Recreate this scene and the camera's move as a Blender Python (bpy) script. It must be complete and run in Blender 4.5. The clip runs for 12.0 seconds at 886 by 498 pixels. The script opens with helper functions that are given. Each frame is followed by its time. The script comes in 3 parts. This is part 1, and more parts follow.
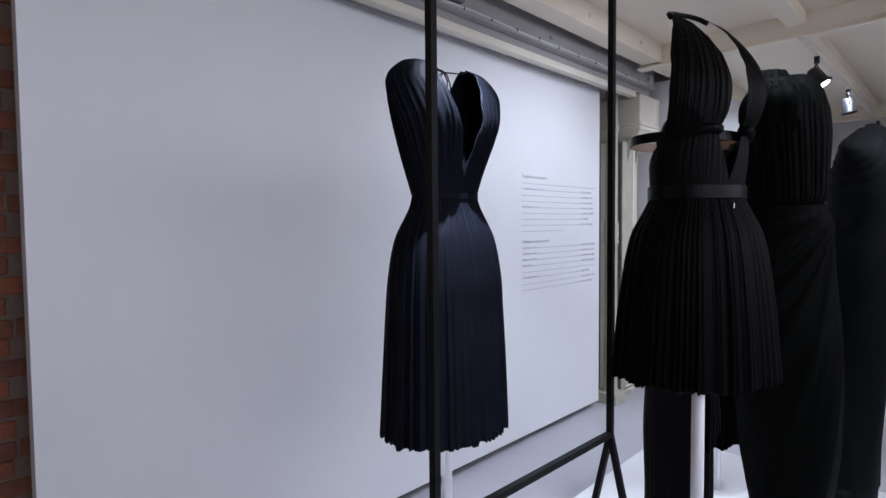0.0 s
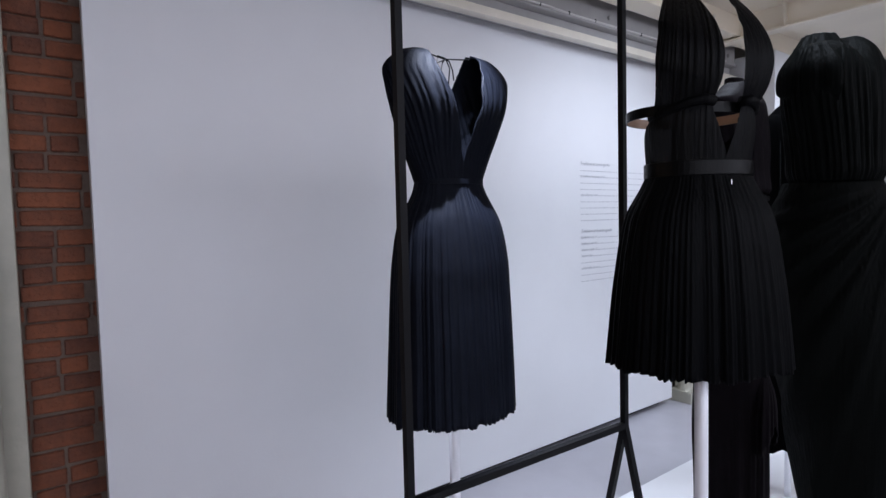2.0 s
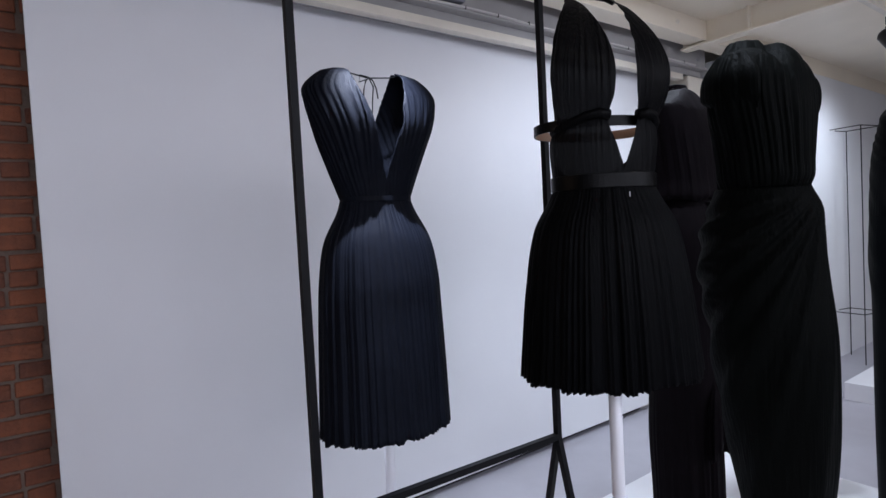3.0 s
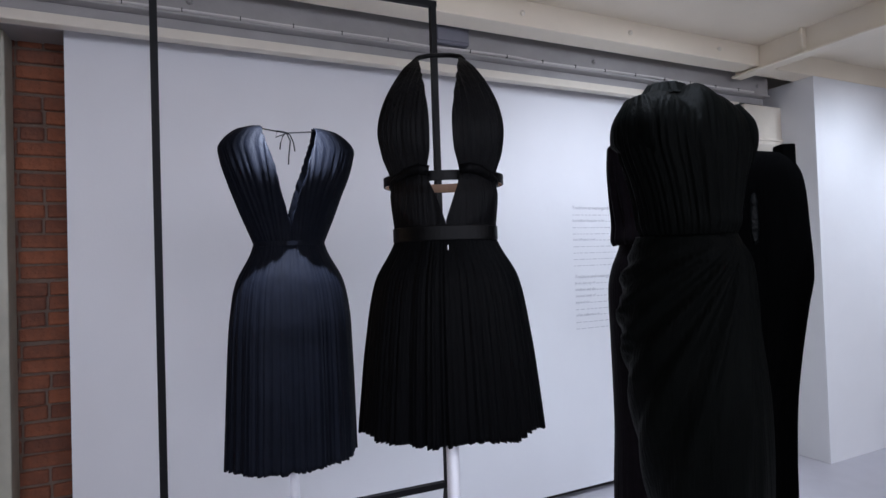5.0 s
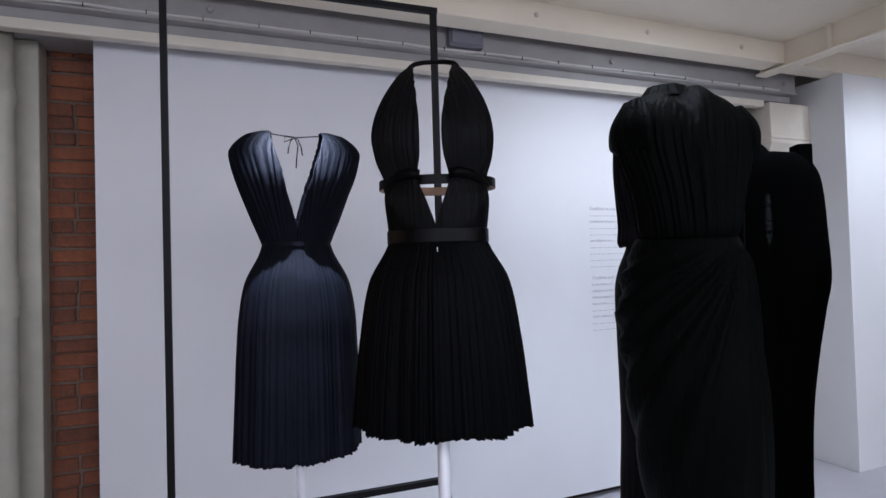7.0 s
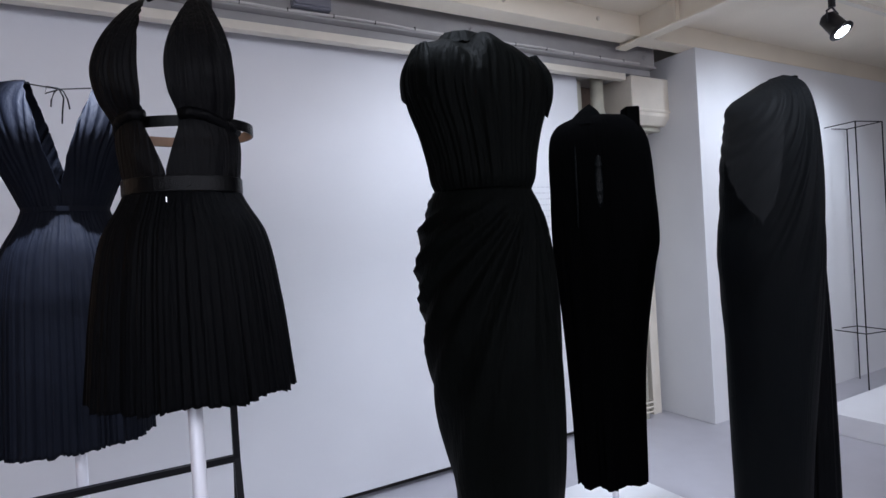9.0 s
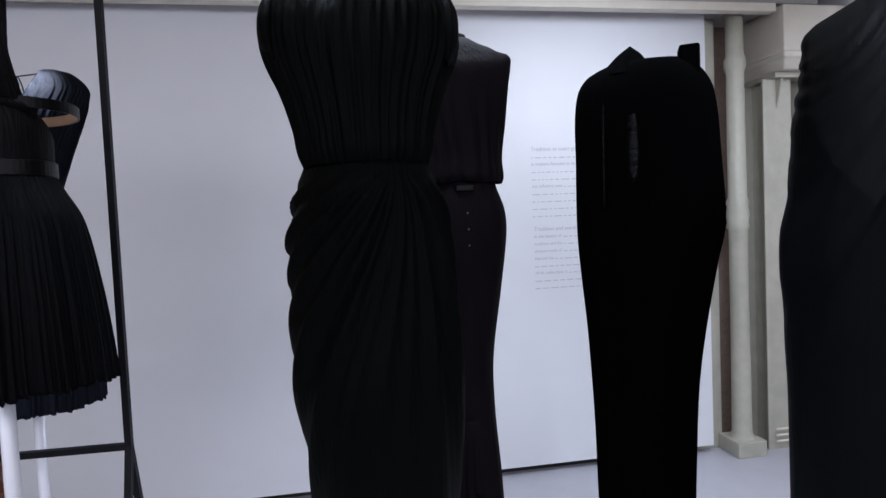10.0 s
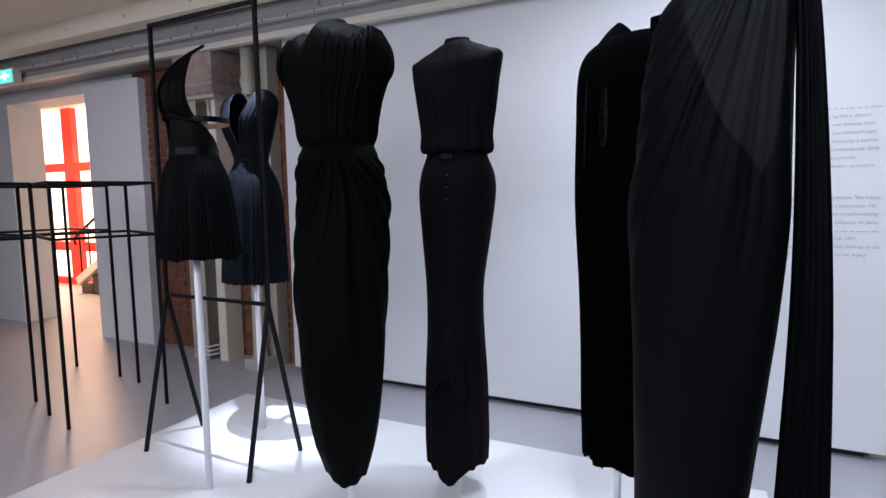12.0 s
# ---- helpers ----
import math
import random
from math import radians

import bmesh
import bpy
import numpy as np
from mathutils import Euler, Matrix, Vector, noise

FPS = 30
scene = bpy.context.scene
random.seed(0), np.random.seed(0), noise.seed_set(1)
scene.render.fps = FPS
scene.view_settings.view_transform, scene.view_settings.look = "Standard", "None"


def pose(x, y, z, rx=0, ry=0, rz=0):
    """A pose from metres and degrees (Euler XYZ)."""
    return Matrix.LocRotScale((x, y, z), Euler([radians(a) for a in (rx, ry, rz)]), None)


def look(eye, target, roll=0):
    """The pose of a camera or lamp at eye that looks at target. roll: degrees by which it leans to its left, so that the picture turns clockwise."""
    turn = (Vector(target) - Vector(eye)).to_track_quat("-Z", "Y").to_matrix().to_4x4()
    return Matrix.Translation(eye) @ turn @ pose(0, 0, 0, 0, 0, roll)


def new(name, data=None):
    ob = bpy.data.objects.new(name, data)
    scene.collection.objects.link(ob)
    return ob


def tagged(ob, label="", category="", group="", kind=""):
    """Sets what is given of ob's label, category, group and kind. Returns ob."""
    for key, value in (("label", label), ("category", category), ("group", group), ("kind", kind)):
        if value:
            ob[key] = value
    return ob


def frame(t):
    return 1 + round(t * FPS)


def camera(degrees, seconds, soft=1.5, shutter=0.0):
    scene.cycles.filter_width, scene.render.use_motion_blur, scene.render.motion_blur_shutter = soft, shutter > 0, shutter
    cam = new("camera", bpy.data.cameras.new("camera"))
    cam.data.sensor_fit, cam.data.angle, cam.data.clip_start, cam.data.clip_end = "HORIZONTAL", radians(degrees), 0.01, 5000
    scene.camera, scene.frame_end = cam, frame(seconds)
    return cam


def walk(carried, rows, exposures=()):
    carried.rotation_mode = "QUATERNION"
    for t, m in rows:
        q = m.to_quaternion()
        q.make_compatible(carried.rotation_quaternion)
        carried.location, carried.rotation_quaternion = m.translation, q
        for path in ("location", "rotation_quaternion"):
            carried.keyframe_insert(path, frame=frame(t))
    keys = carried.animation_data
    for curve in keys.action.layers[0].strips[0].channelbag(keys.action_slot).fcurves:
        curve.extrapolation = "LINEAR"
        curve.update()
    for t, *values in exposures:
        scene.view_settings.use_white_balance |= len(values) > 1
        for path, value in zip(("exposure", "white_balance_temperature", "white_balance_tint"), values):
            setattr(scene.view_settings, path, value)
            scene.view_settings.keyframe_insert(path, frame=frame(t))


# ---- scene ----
cam = camera(77.2, 12.0)
PATH = [
    (0, (-0.398, -2.392, 1.654), (1.049, -1.015, 1.563), -0.5),
    (0.5, (-0.354, -2.425, 1.652), (1.037, -0.991, 1.559), -0.7),
    (1, (-0.307, -2.482, 1.636), (1.015, -0.986, 1.538), -1.2),
    (1.5, (-0.275, -2.54, 1.646), (0.99, -0.994, 1.542), -1.2),
    (2, (-0.212, -2.589, 1.623), (0.984, -0.989, 1.517), -1.4),
    (2.5, (-0.161, -2.669, 1.641), (1.002, -1.043, 1.559), -2.1),
    (3, (-0.035, -2.735, 1.639), (1.154, -1.129, 1.561), -3.0),
    (3.5, (0.202, -2.828, 1.64), (1.363, -1.2, 1.588), -3.5),
    (3.7, (0.291, -2.902, 1.64), (1.387, -1.228, 1.609), -3.4),
    (5.5, (0.533, -3.164, 1.674), (1.338, -1.334, 1.711), -1.6),
    (6, (0.559, -3.189, 1.678), (1.327, -1.342, 1.707), -1.4),
    (6.5, (0.58, -3.179, 1.671), (1.313, -1.319, 1.712), -1.6),
    (8.5, (0.723, -3.364, 1.607), (1.586, -1.559, 1.614), -3.2),
    (9, (0.994, -3.284, 1.563), (1.971, -1.538, 1.545), -3.4),
    (9.5, (1.453, -3.307, 1.553), (2.184, -1.446, 1.516), -3.2),
    (10, (1.885, -3.248, 1.567), (2.197, -1.274, 1.48), -2.5),
    (10.5, (2.352, -3.333, 1.548), (2.16, -1.347, 1.416), -1.4),
    (11, (2.736, -3.409, 1.518), (2.171, -1.501, 1.319), -0.9),
    (11.5, (3.038, -3.506, 1.511), (2.248, -1.681, 1.302), -1.0),
    (12, (3.235, -3.679, 1.516), (2.366, -1.888, 1.324), -0.9),
]

walk(cam, [(t, look(eye, target, roll)) for t, eye, target, roll in PATH])

# ---- light: track spots, added fill spots, stairwell daylight ----
scene.view_settings.exposure = 0.12
wd = bpy.data.worlds.new("world")
scene.world = wd
wd.use_nodes = True
wd.node_tree.nodes["Background"].inputs[0].default_value = (0.75, 0.8, 1.0, 1)
wd.node_tree.nodes["Background"].inputs[1].default_value = 0.05


def spot(eye, target, watts, angle, blend=0.6, colour=(0.86, 0.91, 1.0), size=0.04):
    lamp = bpy.data.lights.new("spot", "SPOT")
    lamp.energy, lamp.spot_size, lamp.spot_blend, lamp.color, lamp.shadow_soft_size = watts, radians(angle), blend, colour, size
    ob = new("spot_light", lamp)
    ob.matrix_world = look(eye, target)
    return ob


def area(eye, target, sx, sy, watts, colour):
    lamp = bpy.data.lights.new("area", "AREA")
    lamp.shape, lamp.size, lamp.size_y, lamp.energy, lamp.color = "RECTANGLE", sx, sy, watts, colour
    ob = new("area_light", lamp)
    ob.matrix_world = look(eye, target)
    return ob


# the row of track spots in front of the plinth
COOL, SOFT = (0.735, 0.825, 1.0), (0.81, 0.84, 1.0)
spot((0.81, -1.43, 2.76), (0.83, -1.34, 1.9), 480, 31, 1.0, (0.70, 0.78, 1.0), 0.012)
spot((3.3, -1.9, 3.05), (3.2, 0, 1.3), 205, 100, 1.0, COOL, 0.3)
spot((1.75, -1.95, 3.05), (1.8, -1.6, 0.1), 100, 66, 0.9, COOL, 0.04)
spot((2.5, -1.3, 3.05), (2.4, -1.25, 0.1), 130, 80, 0.9, COOL, 0.04)
spot((3.25, -2.75, 3.05), (3.2, -1.9, 1.2), 90, 60, 0.9, COOL, 0.04)
spot((5.2, -1.47, 2.93), (5.4, -0.45, 1.6), 62, 120, 1.0, COOL, 0.1)
spot((6.4, -1.47, 2.93), (6.6, -0.45, 1.4), 100, 110, 1.0, COOL, 0.1)
# unseen spot added to lift the left wall
spot((-1.0, -3.6, 3.02), (-2.4, 0.1, 1.3), 40, 80, 1.0, SOFT, 0.3)
# unseen fill row added behind the camera, for even light in the room
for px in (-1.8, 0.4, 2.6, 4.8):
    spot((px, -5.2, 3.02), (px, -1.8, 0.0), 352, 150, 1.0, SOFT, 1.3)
# daylight of the stairwell
area((-6.2, 1.9, 2.85), (-5.6, 1.2, 0), 1.6, 1.0, 130, (1.0, 0.66, 0.42))

# ---- materials ----


def mat(name, colour, rough=0.6, metal=0.0, noise_scale=0.0, spread=0.12, bump=0.0, bump_scale=None, second=None, sheen=0.0, spec=0.5, wave=None, per_object=0.0):
    m = bpy.data.materials.new(name)
    m.use_nodes = True
    nt = m.node_tree
    b = nt.nodes["Principled BSDF"]
    b.inputs["Roughness"].default_value = rough
    b.inputs["Metallic"].default_value = metal
    b.inputs["Specular IOR Level"].default_value = spec
    if sheen:
        b.inputs["Sheen Weight"].default_value = sheen
        b.inputs["Sheen Roughness"].default_value = 0.45
    tc = nt.nodes.new("ShaderNodeTexCoord")
    col = None
    if noise_scale:
        n1 = nt.nodes.new("ShaderNodeTexNoise")
        n1.inputs["Scale"].default_value, n1.inputs["Detail"].default_value = noise_scale, 6
        nt.links.new(tc.outputs["Object"], n1.inputs["Vector"])
        n2 = nt.nodes.new("ShaderNodeTexNoise")
        n2.inputs["Scale"].default_value, n2.inputs["Detail"].default_value = noise_scale * 0.13, 3
        nt.links.new(tc.outputs["Object"], n2.inputs["Vector"])
        add = nt.nodes.new("ShaderNodeMath")
        add.operation = "ADD"
        nt.links.new(n1.outputs["Fac"], add.inputs[0])
        nt.links.new(n2.outputs["Fac"], add.inputs[1])
        fac = add.outputs[0]
        if per_object:
            oi = nt.nodes.new("ShaderNodeObjectInfo")
            mul = nt.nodes.new("ShaderNodeMath")
            mul.operation = "MULTIPLY_ADD"
            nt.links.new(oi.outputs["Random"], mul.inputs[0])
            mul.inputs[1].default_value = per_object
            nt.links.new(fac, mul.inputs[2])
            fac = mul.outputs[0]
        mr = nt.nodes.new("ShaderNodeMapRange")
        mr.inputs["From Min"].default_value, mr.inputs["From Max"].default_value = 0.7, 1.3 + per_object
        nt.links.new(fac, mr.inputs["Value"])
        mix = nt.nodes.new("ShaderNodeMix")
        mix.data_type = "RGBA"
        other = second or tuple(c * (1 - 2 * spread) for c in colour)
        mix.inputs["A"].default_value = (*other, 1)
        mix.inputs["B"].default_value = (*colour, 1)
        nt.links.new(mr.outputs["Result"], mix.inputs["Factor"])
        nt.links.new(mix.outputs["Result"], b.inputs["Base Color"])
    else:
        b.inputs["Base Color"].default_value = (*colour, 1)
    if bump:
        nb = nt.nodes.new("ShaderNodeTexNoise")
        nb.inputs["Scale"].default_value, nb.inputs["Detail"].default_value = bump_scale or 60, 5
        nt.links.new(tc.outputs["Object"], nb.inputs["Vector"])
        bp = nt.nodes.new("ShaderNodeBump")
        bp.inputs["Strength"].default_value, bp.inputs["Distance"].default_value = bump, 0.01
        nt.links.new(nb.outputs["Fac"], bp.inputs["Height"])
        nt.links.new(bp.outputs["Normal"], b.inputs["Normal"])
    return m


def glow(name, colour, strength):
    m = bpy.data.materials.new(name)
    m.use_nodes = True
    b = m.node_tree.nodes["Principled BSDF"]
    b.inputs["Base Color"].default_value = (*colour, 1)
    b.inputs["Emission Color"].default_value = (*colour, 1)
    b.inputs["Emission Strength"].default_value = strength
    return m


def fabric(name, colour, rough, spec, streak=0.5, fine=220.0, sheen=0.0):
    """Cloth with fine gathers running down it and a faint weave."""
    m = mat(name, colour, rough, 0, 40, 0.2, spec=spec, sheen=sheen)
    nt = m.node_tree
    b = nt.nodes["Principled BSDF"]
    tc = nt.nodes.new("ShaderNodeTexCoord")
    mp = nt.nodes.new("ShaderNodeMapping")
    mp.inputs["Scale"].default_value = (fine, fine, fine * 0.022)
    nt.links.new(tc.outputs["Object"], mp.inputs["Vector"])
    n1 = nt.nodes.new("ShaderNodeTexNoise")
    n1.inputs["Scale"].default_value, n1.inputs["Detail"].default_value = 0.6, 4
    nt.links.new(mp.outputs["Vector"], n1.inputs["Vector"])
    n2 = nt.nodes.new("ShaderNodeTexNoise")
    n2.inputs["Scale"].default_value, n2.inputs["Detail"].default_value = 900, 2
    nt.links.new(tc.outputs["Object"], n2.inputs["Vector"])
    b1 = nt.nodes.new("ShaderNodeBump")
    b1.inputs["Strength"].default_value, b1.inputs["Distance"].default_value = streak, 0.008
    nt.links.new(n1.outputs["Fac"], b1.inputs["Height"])
    b2 = nt.nodes.new("ShaderNodeBump")
    b2.inputs["Strength"].default_value, b2.inputs["Distance"].default_value = 0.25, 0.001
    nt.links.new(n2.outputs["Fac"], b2.inputs["Height"])
    nt.links.new(b1.outputs["Normal"], b2.inputs["Normal"])
    nt.links.new(b2.outputs["Normal"], b.inputs["Normal"])
    return m


def see_through(m, share):
    """Let a share of the light straight through a sheer cloth."""
    nt = m.node_tree
    mix = nt.nodes.new("ShaderNodeMixShader")
    mix.inputs["Fac"].default_value = share
    clear = nt.nodes.new("ShaderNodeBsdfTransparent")
    nt.links.new(nt.nodes["Principled BSDF"].outputs[0], mix.inputs[1])
    nt.links.new(clear.outputs[0], mix.inputs[2])
    nt.links.new(mix.outputs[0], nt.nodes["Material Output"].inputs["Surface"])


M_PANEL = mat("white_wall_paint", (0.74, 0.74, 0.76), 0.55, 0, 3.0, 0.02, 0.04, 90)
M_WHITE = mat("white_plaster", (0.76, 0.76, 0.77), 0.6, 0, 4.0, 0.02, 0.06, 70)
M_FLOOR = mat("grey_resin_floor", (0.46, 0.45, 0.49), 0.38, 0, 6.0, 0.05, 0.03, 30)
M_PLINTH = mat("white_plinth_paint", (0.8, 0.8, 0.82), 0.5, 0, 5.0, 0.02, 0.03, 60)
M_BRICK = mat("red_brick", (0.31, 0.10, 0.046), 0.9, 0, 26, 0.2, 1.0, 55, (0.10, 0.042, 0.03), per_object=0.7)
M_MORTAR = mat("lime_mortar", (0.2, 0.145, 0.115), 0.95, 0, 40, 0.15, 0.6, 120)
M_CREAM = mat("cream_painted_timber", (0.74, 0.68, 0.58), 0.5, 0, 8, 0.06, 0.08, 40)
M_CEIL = mat("cream_ceiling_paint", (0.86, 0.77, 0.63), 0.55, 0, 2.5, 0.05, 0.08, 25)
M_STEEL = mat("grey_painted_steel", (0.37, 0.355, 0.345), 0.45, 0, 9, 0.08, 0.06, 50)
M_IRON = mat("greige_painted_cast_iron", (0.47, 0.45, 0.37), 0.45, 0, 12, 0.1, 0.12, 60)
M_STONE = mat("dusty_pink_stone", (0.45, 0.34, 0.3), 0.85, 0, 14, 0.2, 0.4, 60, (0.24, 0.19, 0.17))
M_RACK = mat("black_painted_steel", (0.006, 0.006, 0.007), 0.5, 0.0, 30, 0.1, spec=0.13)
M_POLE = mat("white_lacquered_pole", (0.78, 0.78, 0.82), 0.35)
M_NAVY = fabric("midnight_silk_jersey", (0.0064, 0.0078, 0.0126), 0.55, 0.05, 0.22)
M_BLACK = fabric("black_silk_chiffon", (0.0015, 0.0017, 0.0022), 0.55, 0.045, 0.4)
M_DRAPE = fabric("bottle_black_jersey", (0.0018, 0.0023, 0.002), 0.62, 0.03, 0.6, 160)
M_PLUM = fabric("plum_black_crepe", (0.0056, 0.004, 0.0051), 0.65, 0.03, 0.35)
M_VELVET = fabric("black_velvet", (0.0007, 0.0007, 0.0008), 0.9, 0.01, 0.5, 120)
M_SATIN = mat("dark_satin", (0.001, 0.0015, 0.0017), 0.3, 0, 30, 0.2, 0.5, 60, spec=0.06)
M_CHARCOAL = fabric("charcoal_jersey", (0.0017, 0.0024, 0.0031), 0.6, 0.06, 0.3)
see_through(M_CHARCOAL, 0.01)
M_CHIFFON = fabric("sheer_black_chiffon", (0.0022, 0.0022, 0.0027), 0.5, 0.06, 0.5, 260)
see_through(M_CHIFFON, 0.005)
M_LEATHER = mat("black_leather", (0.002, 0.002, 0.0022), 0.3, 0, 80, 0.1, 0.15, 400, spec=0.1)
M_TAN = mat("tan_leather_lining", (0.45, 0.27, 0.17), 0.5, 0, 40, 0.1)
M_CHROME = mat("chrome_buckle", (0.6, 0.6, 0.62), 0.2, 1.0)
M_INK = mat("grey_printed_ink", (0.46, 0.46, 0.49), 0.7)
M_RED = mat("red_window_paint", (0.75, 0.03, 0.015), 0.4)
M_DAY = glow("daylight_pane", (1.0, 0.93, 0.82), 1.5)
M_DARKWOOD = mat("dark_stained_wood", (0.05, 0.025, 0.015), 0.4, 0, 20, 0.2)
M_CABLE = mat("white_cable", (0.6, 0.58, 0.56), 0.5)
M_BOX = mat("grey_plastic_box", (0.17, 0.17, 0.2), 0.45)
M_LAMP = mat("black_lamp_housing", (0.012, 0.012, 0.015), 0.4)
M_LENS = glow("lit_lamp_lens", (0.8, 0.88, 1.0), 14)
M_SIGN = glow("lit_green_sign", (0.1, 0.75, 0.62), 1.2)
M_SIGNW = glow("lit_white_pictogram", (0.85, 1.0, 0.97), 1.6)
# near-black colour that paints the shade in the gap behind the panel
M_GAP_SHADE = mat("gap_shade_black", (0.02, 0.018, 0.017), 0.9)

# ---- mesh helpers ----


def part(name, bm, material, parent=None, label="", smooth=False, solid=0.0, bevel=0.0):
    me = bpy.data.meshes.new(name)
    bmesh.ops.recalc_face_normals(bm, faces=bm.faces)
    bm.to_mesh(me)
    bm.free()
    if smooth:
        me.shade_smooth()
    me.materials.append(material)
    ob = new(name, me)
    if parent is not None:
        ob.parent = parent
    if label:
        ob["label"] = label
    if solid:
        md = ob.modifiers.new("solid", "SOLIDIFY")
        md.thickness, md.offset = solid, -1
    if bevel:
        md = ob.modifiers.new("bevel", "BEVEL")
        md.width, md.segments, md.limit_method = bevel, 2, "ANGLE"
    return ob


def thing(name, label, category, group="", at=(0, 0, 0), yaw=0, kind=""):
    e = new(name)
    e.matrix_world = pose(*at, 0, 0, yaw)
    return tagged(e, label, category, group, kind)


def box(bm, x0, y0, z0, x1, y1, z1):
    v = [bm.verts.new(p) for p in ((x0, y0, z0), (x1, y0, z0), (x1, y1, z0), (x0, y1, z0), (x0, y0, z1), (x1, y0, z1), (x1, y1, z1), (x0, y1, z1))]
    for f in ((3, 2, 1, 0), (4, 5, 6, 7), (0, 1, 5, 4), (1, 2, 6, 5), (2, 3, 7, 6), (3, 0, 4, 7)):
        bm.faces.new([v[i] for i in f])
    return bm


def boxes(*rows):
    bm = bmesh.new()
    for r in rows:
        box(bm, *r)
    return bm


def tube(points, radius, sides=10, bm=None, closed=False, square=False):
    """A rod along points."""
    bm = bm or bmesh.new()
    pts = [Vector(p) for p in points]
    n = len(pts)
    rings = []
    for i, p in enumerate(pts):
        a = pts[i - 1] if i or closed else p
        c = pts[(i + 1) % n] if i < n - 1 or closed else p
        d = (c - a).normalized()
        up = Vector((0, 0, 1)) if abs(d.z) < 0.9 else Vector((0, 1, 0))
        s = d.cross(up).normalized()
        u = s.cross(d).normalized()
        k = 4 if square else sides
        off = math.pi / 4 if square else 0
        rr = radius * (1.414 if square else 1)
        rings.append([bm.verts.new(p + rr * (math.cos(off + 2 * math.pi * j / k) * s + math.sin(off + 2 * math.pi * j / k) * u)) for j in range(k)])
    k = len(rings[0])
    for i in range(n if closed else n - 1):
        r, q = rings[i], rings[(i + 1) % n]
        for j in range(k):
            bm.faces.new((r[j], r[(j + 1) % k], q[(j + 1) % k], q[j]))
    if not closed:
        bm.faces.new(rings[0][::-1])
        bm.faces.new(rings[-1])
    return bm


def lathe(profile, sides=32, bm=None, at=(0, 0)):
    """A turned body from (radius, z) rows."""
    bm = bm or bmesh.new()
    rings = [[bm.verts.new((at[0] + r * math.cos(2 * math.pi * j / sides), at[1] + r * math.sin(2 * math.pi * j / sides), z)) for j in range(sides)] for r, z in profile]
    for a, b in zip(rings, rings[1:]):
        for j in range(sides):
            bm.faces.new((a[j], a[(j + 1) % sides], b[(j + 1) % sides], b[j]))
    bm.faces.new(rings[0][::-1])
    bm.faces.new(rings[-1])
    return bm


def curve_at(rows, z):
    """Smooth values of rows (z, a, b, ...) at height z, rows from the top down."""
    if z >= rows[0][0]:
        return rows[0][1:]
    for i in range(len(rows) - 1):
        hi, lo = rows[i], rows[i + 1]
        if hi[0] >= z >= lo[0]:
            s = (hi[0] - z) / (hi[0] - lo[0])
            before = rows[i - 1] if i else hi
            after = rows[i + 2] if i + 2 < len(rows) else lo
            out = []
            for k in range(1, len(hi)):
                h = hi[0] - lo[0]
                m0 = (lo[k] - before[k]) / max(before[0] - lo[0], 1e-6) * h
                m1 = (after[k] - hi[k]) / max(hi[0] - after[0], 1e-6) * h
                out.append((2 * s**3 - 3 * s**2 + 1) * hi[k] + (s**3 - 2 * s**2 + s) * m0 + (-2 * s**3 + 3 * s**2) * lo[k] + (s**3 - s**2) * m1)
            return tuple(out)
    return rows[-1][1:]


def cloth(rows, fold, levels=70, sides=240, front=None, hem=None, power=2.0):
    """A draped shell. rows: z, half width, half depth, shift x, shift y, from the top down; front is towards -y.
    fold(angle, z, share) is the outward shift of the cloth; front(z): the angles between which it runs, None for all round;
    hem(angle): the drop of the lowest edge."""
    bm = bmesh.new()
    top, low = rows[0][0], rows[-1][0]
    grid = []
    for i in range(levels + 1):
        s = i / levels
        z0 = top + (low - top) * s
        a, b, sx, sy = curve_at(rows, z0)
        span = front(z0) if front else (0, 2 * math.pi)
        ring = []
        for j in range(sides + (1 if front else 0)):
            th = span[0] + (span[1] - span[0]) * j / sides
            ct, st = math.cos(th), math.sin(th)
            e = 2.0 / power
            x = a * math.copysign(abs(st) ** e, st)
            y = -b * math.copysign(abs(ct) ** e, ct)
            r = math.hypot(x, y) or 1e-6
            d = fold(th, z0, s)
            z = z0 - (hem(th) * max(0, s - 0.75) * 4 if hem else 0)
            ring.append(bm.verts.new((sx + x * (1 + d / r), sy + y * (1 + d / r), z)))
        grid.append(ring)
    for p, q in zip(grid, grid[1:]):
        for j in range(len(p) - (1 if front else 0)):
            k = (j + 1) % len(p)
            bm.faces.new((p[j], p[k], q[k], q[j]))
    return bm


def wob(x, seed=0.0):
    return noise.noise(Vector((x, seed * 7.31, seed * 1.7)))


def pleat(th, count, seed, sharp=0.6):
    """A row of uneven pleats round a skirt, 0 to 1."""
    ph = th * count / (2 * math.pi) + 1.5 * wob(th * count / 9.0, seed) + 0.6 * wob(th * count / 2.5, seed + 3)
    deep = 0.62 + 0.5 * wob(th * count / 7.0, seed + 9) + 0.25 * wob(th * count / 2.3, seed + 12)
    return abs(math.sin(math.pi * ph)) ** sharp * max(0.12, deep)


def ripple(u, seed=0.0):
    """Uneven soft folds, about -1 to 1, for a coordinate counted in folds."""
    return math.sin(2 * math.pi * (u + 0.8 * wob(u * 0.6, seed))) * (0.45 + 0.5 * wob(u * 0.9, seed + 2)) + 0.6 * wob(u * 2.6, seed + 5) + 0.35 * wob(u * 5.3, seed + 8)


def smooth01(x):
    x = min(1.0, max(0.0, x))
    return x * x * (3 - 2 * x)

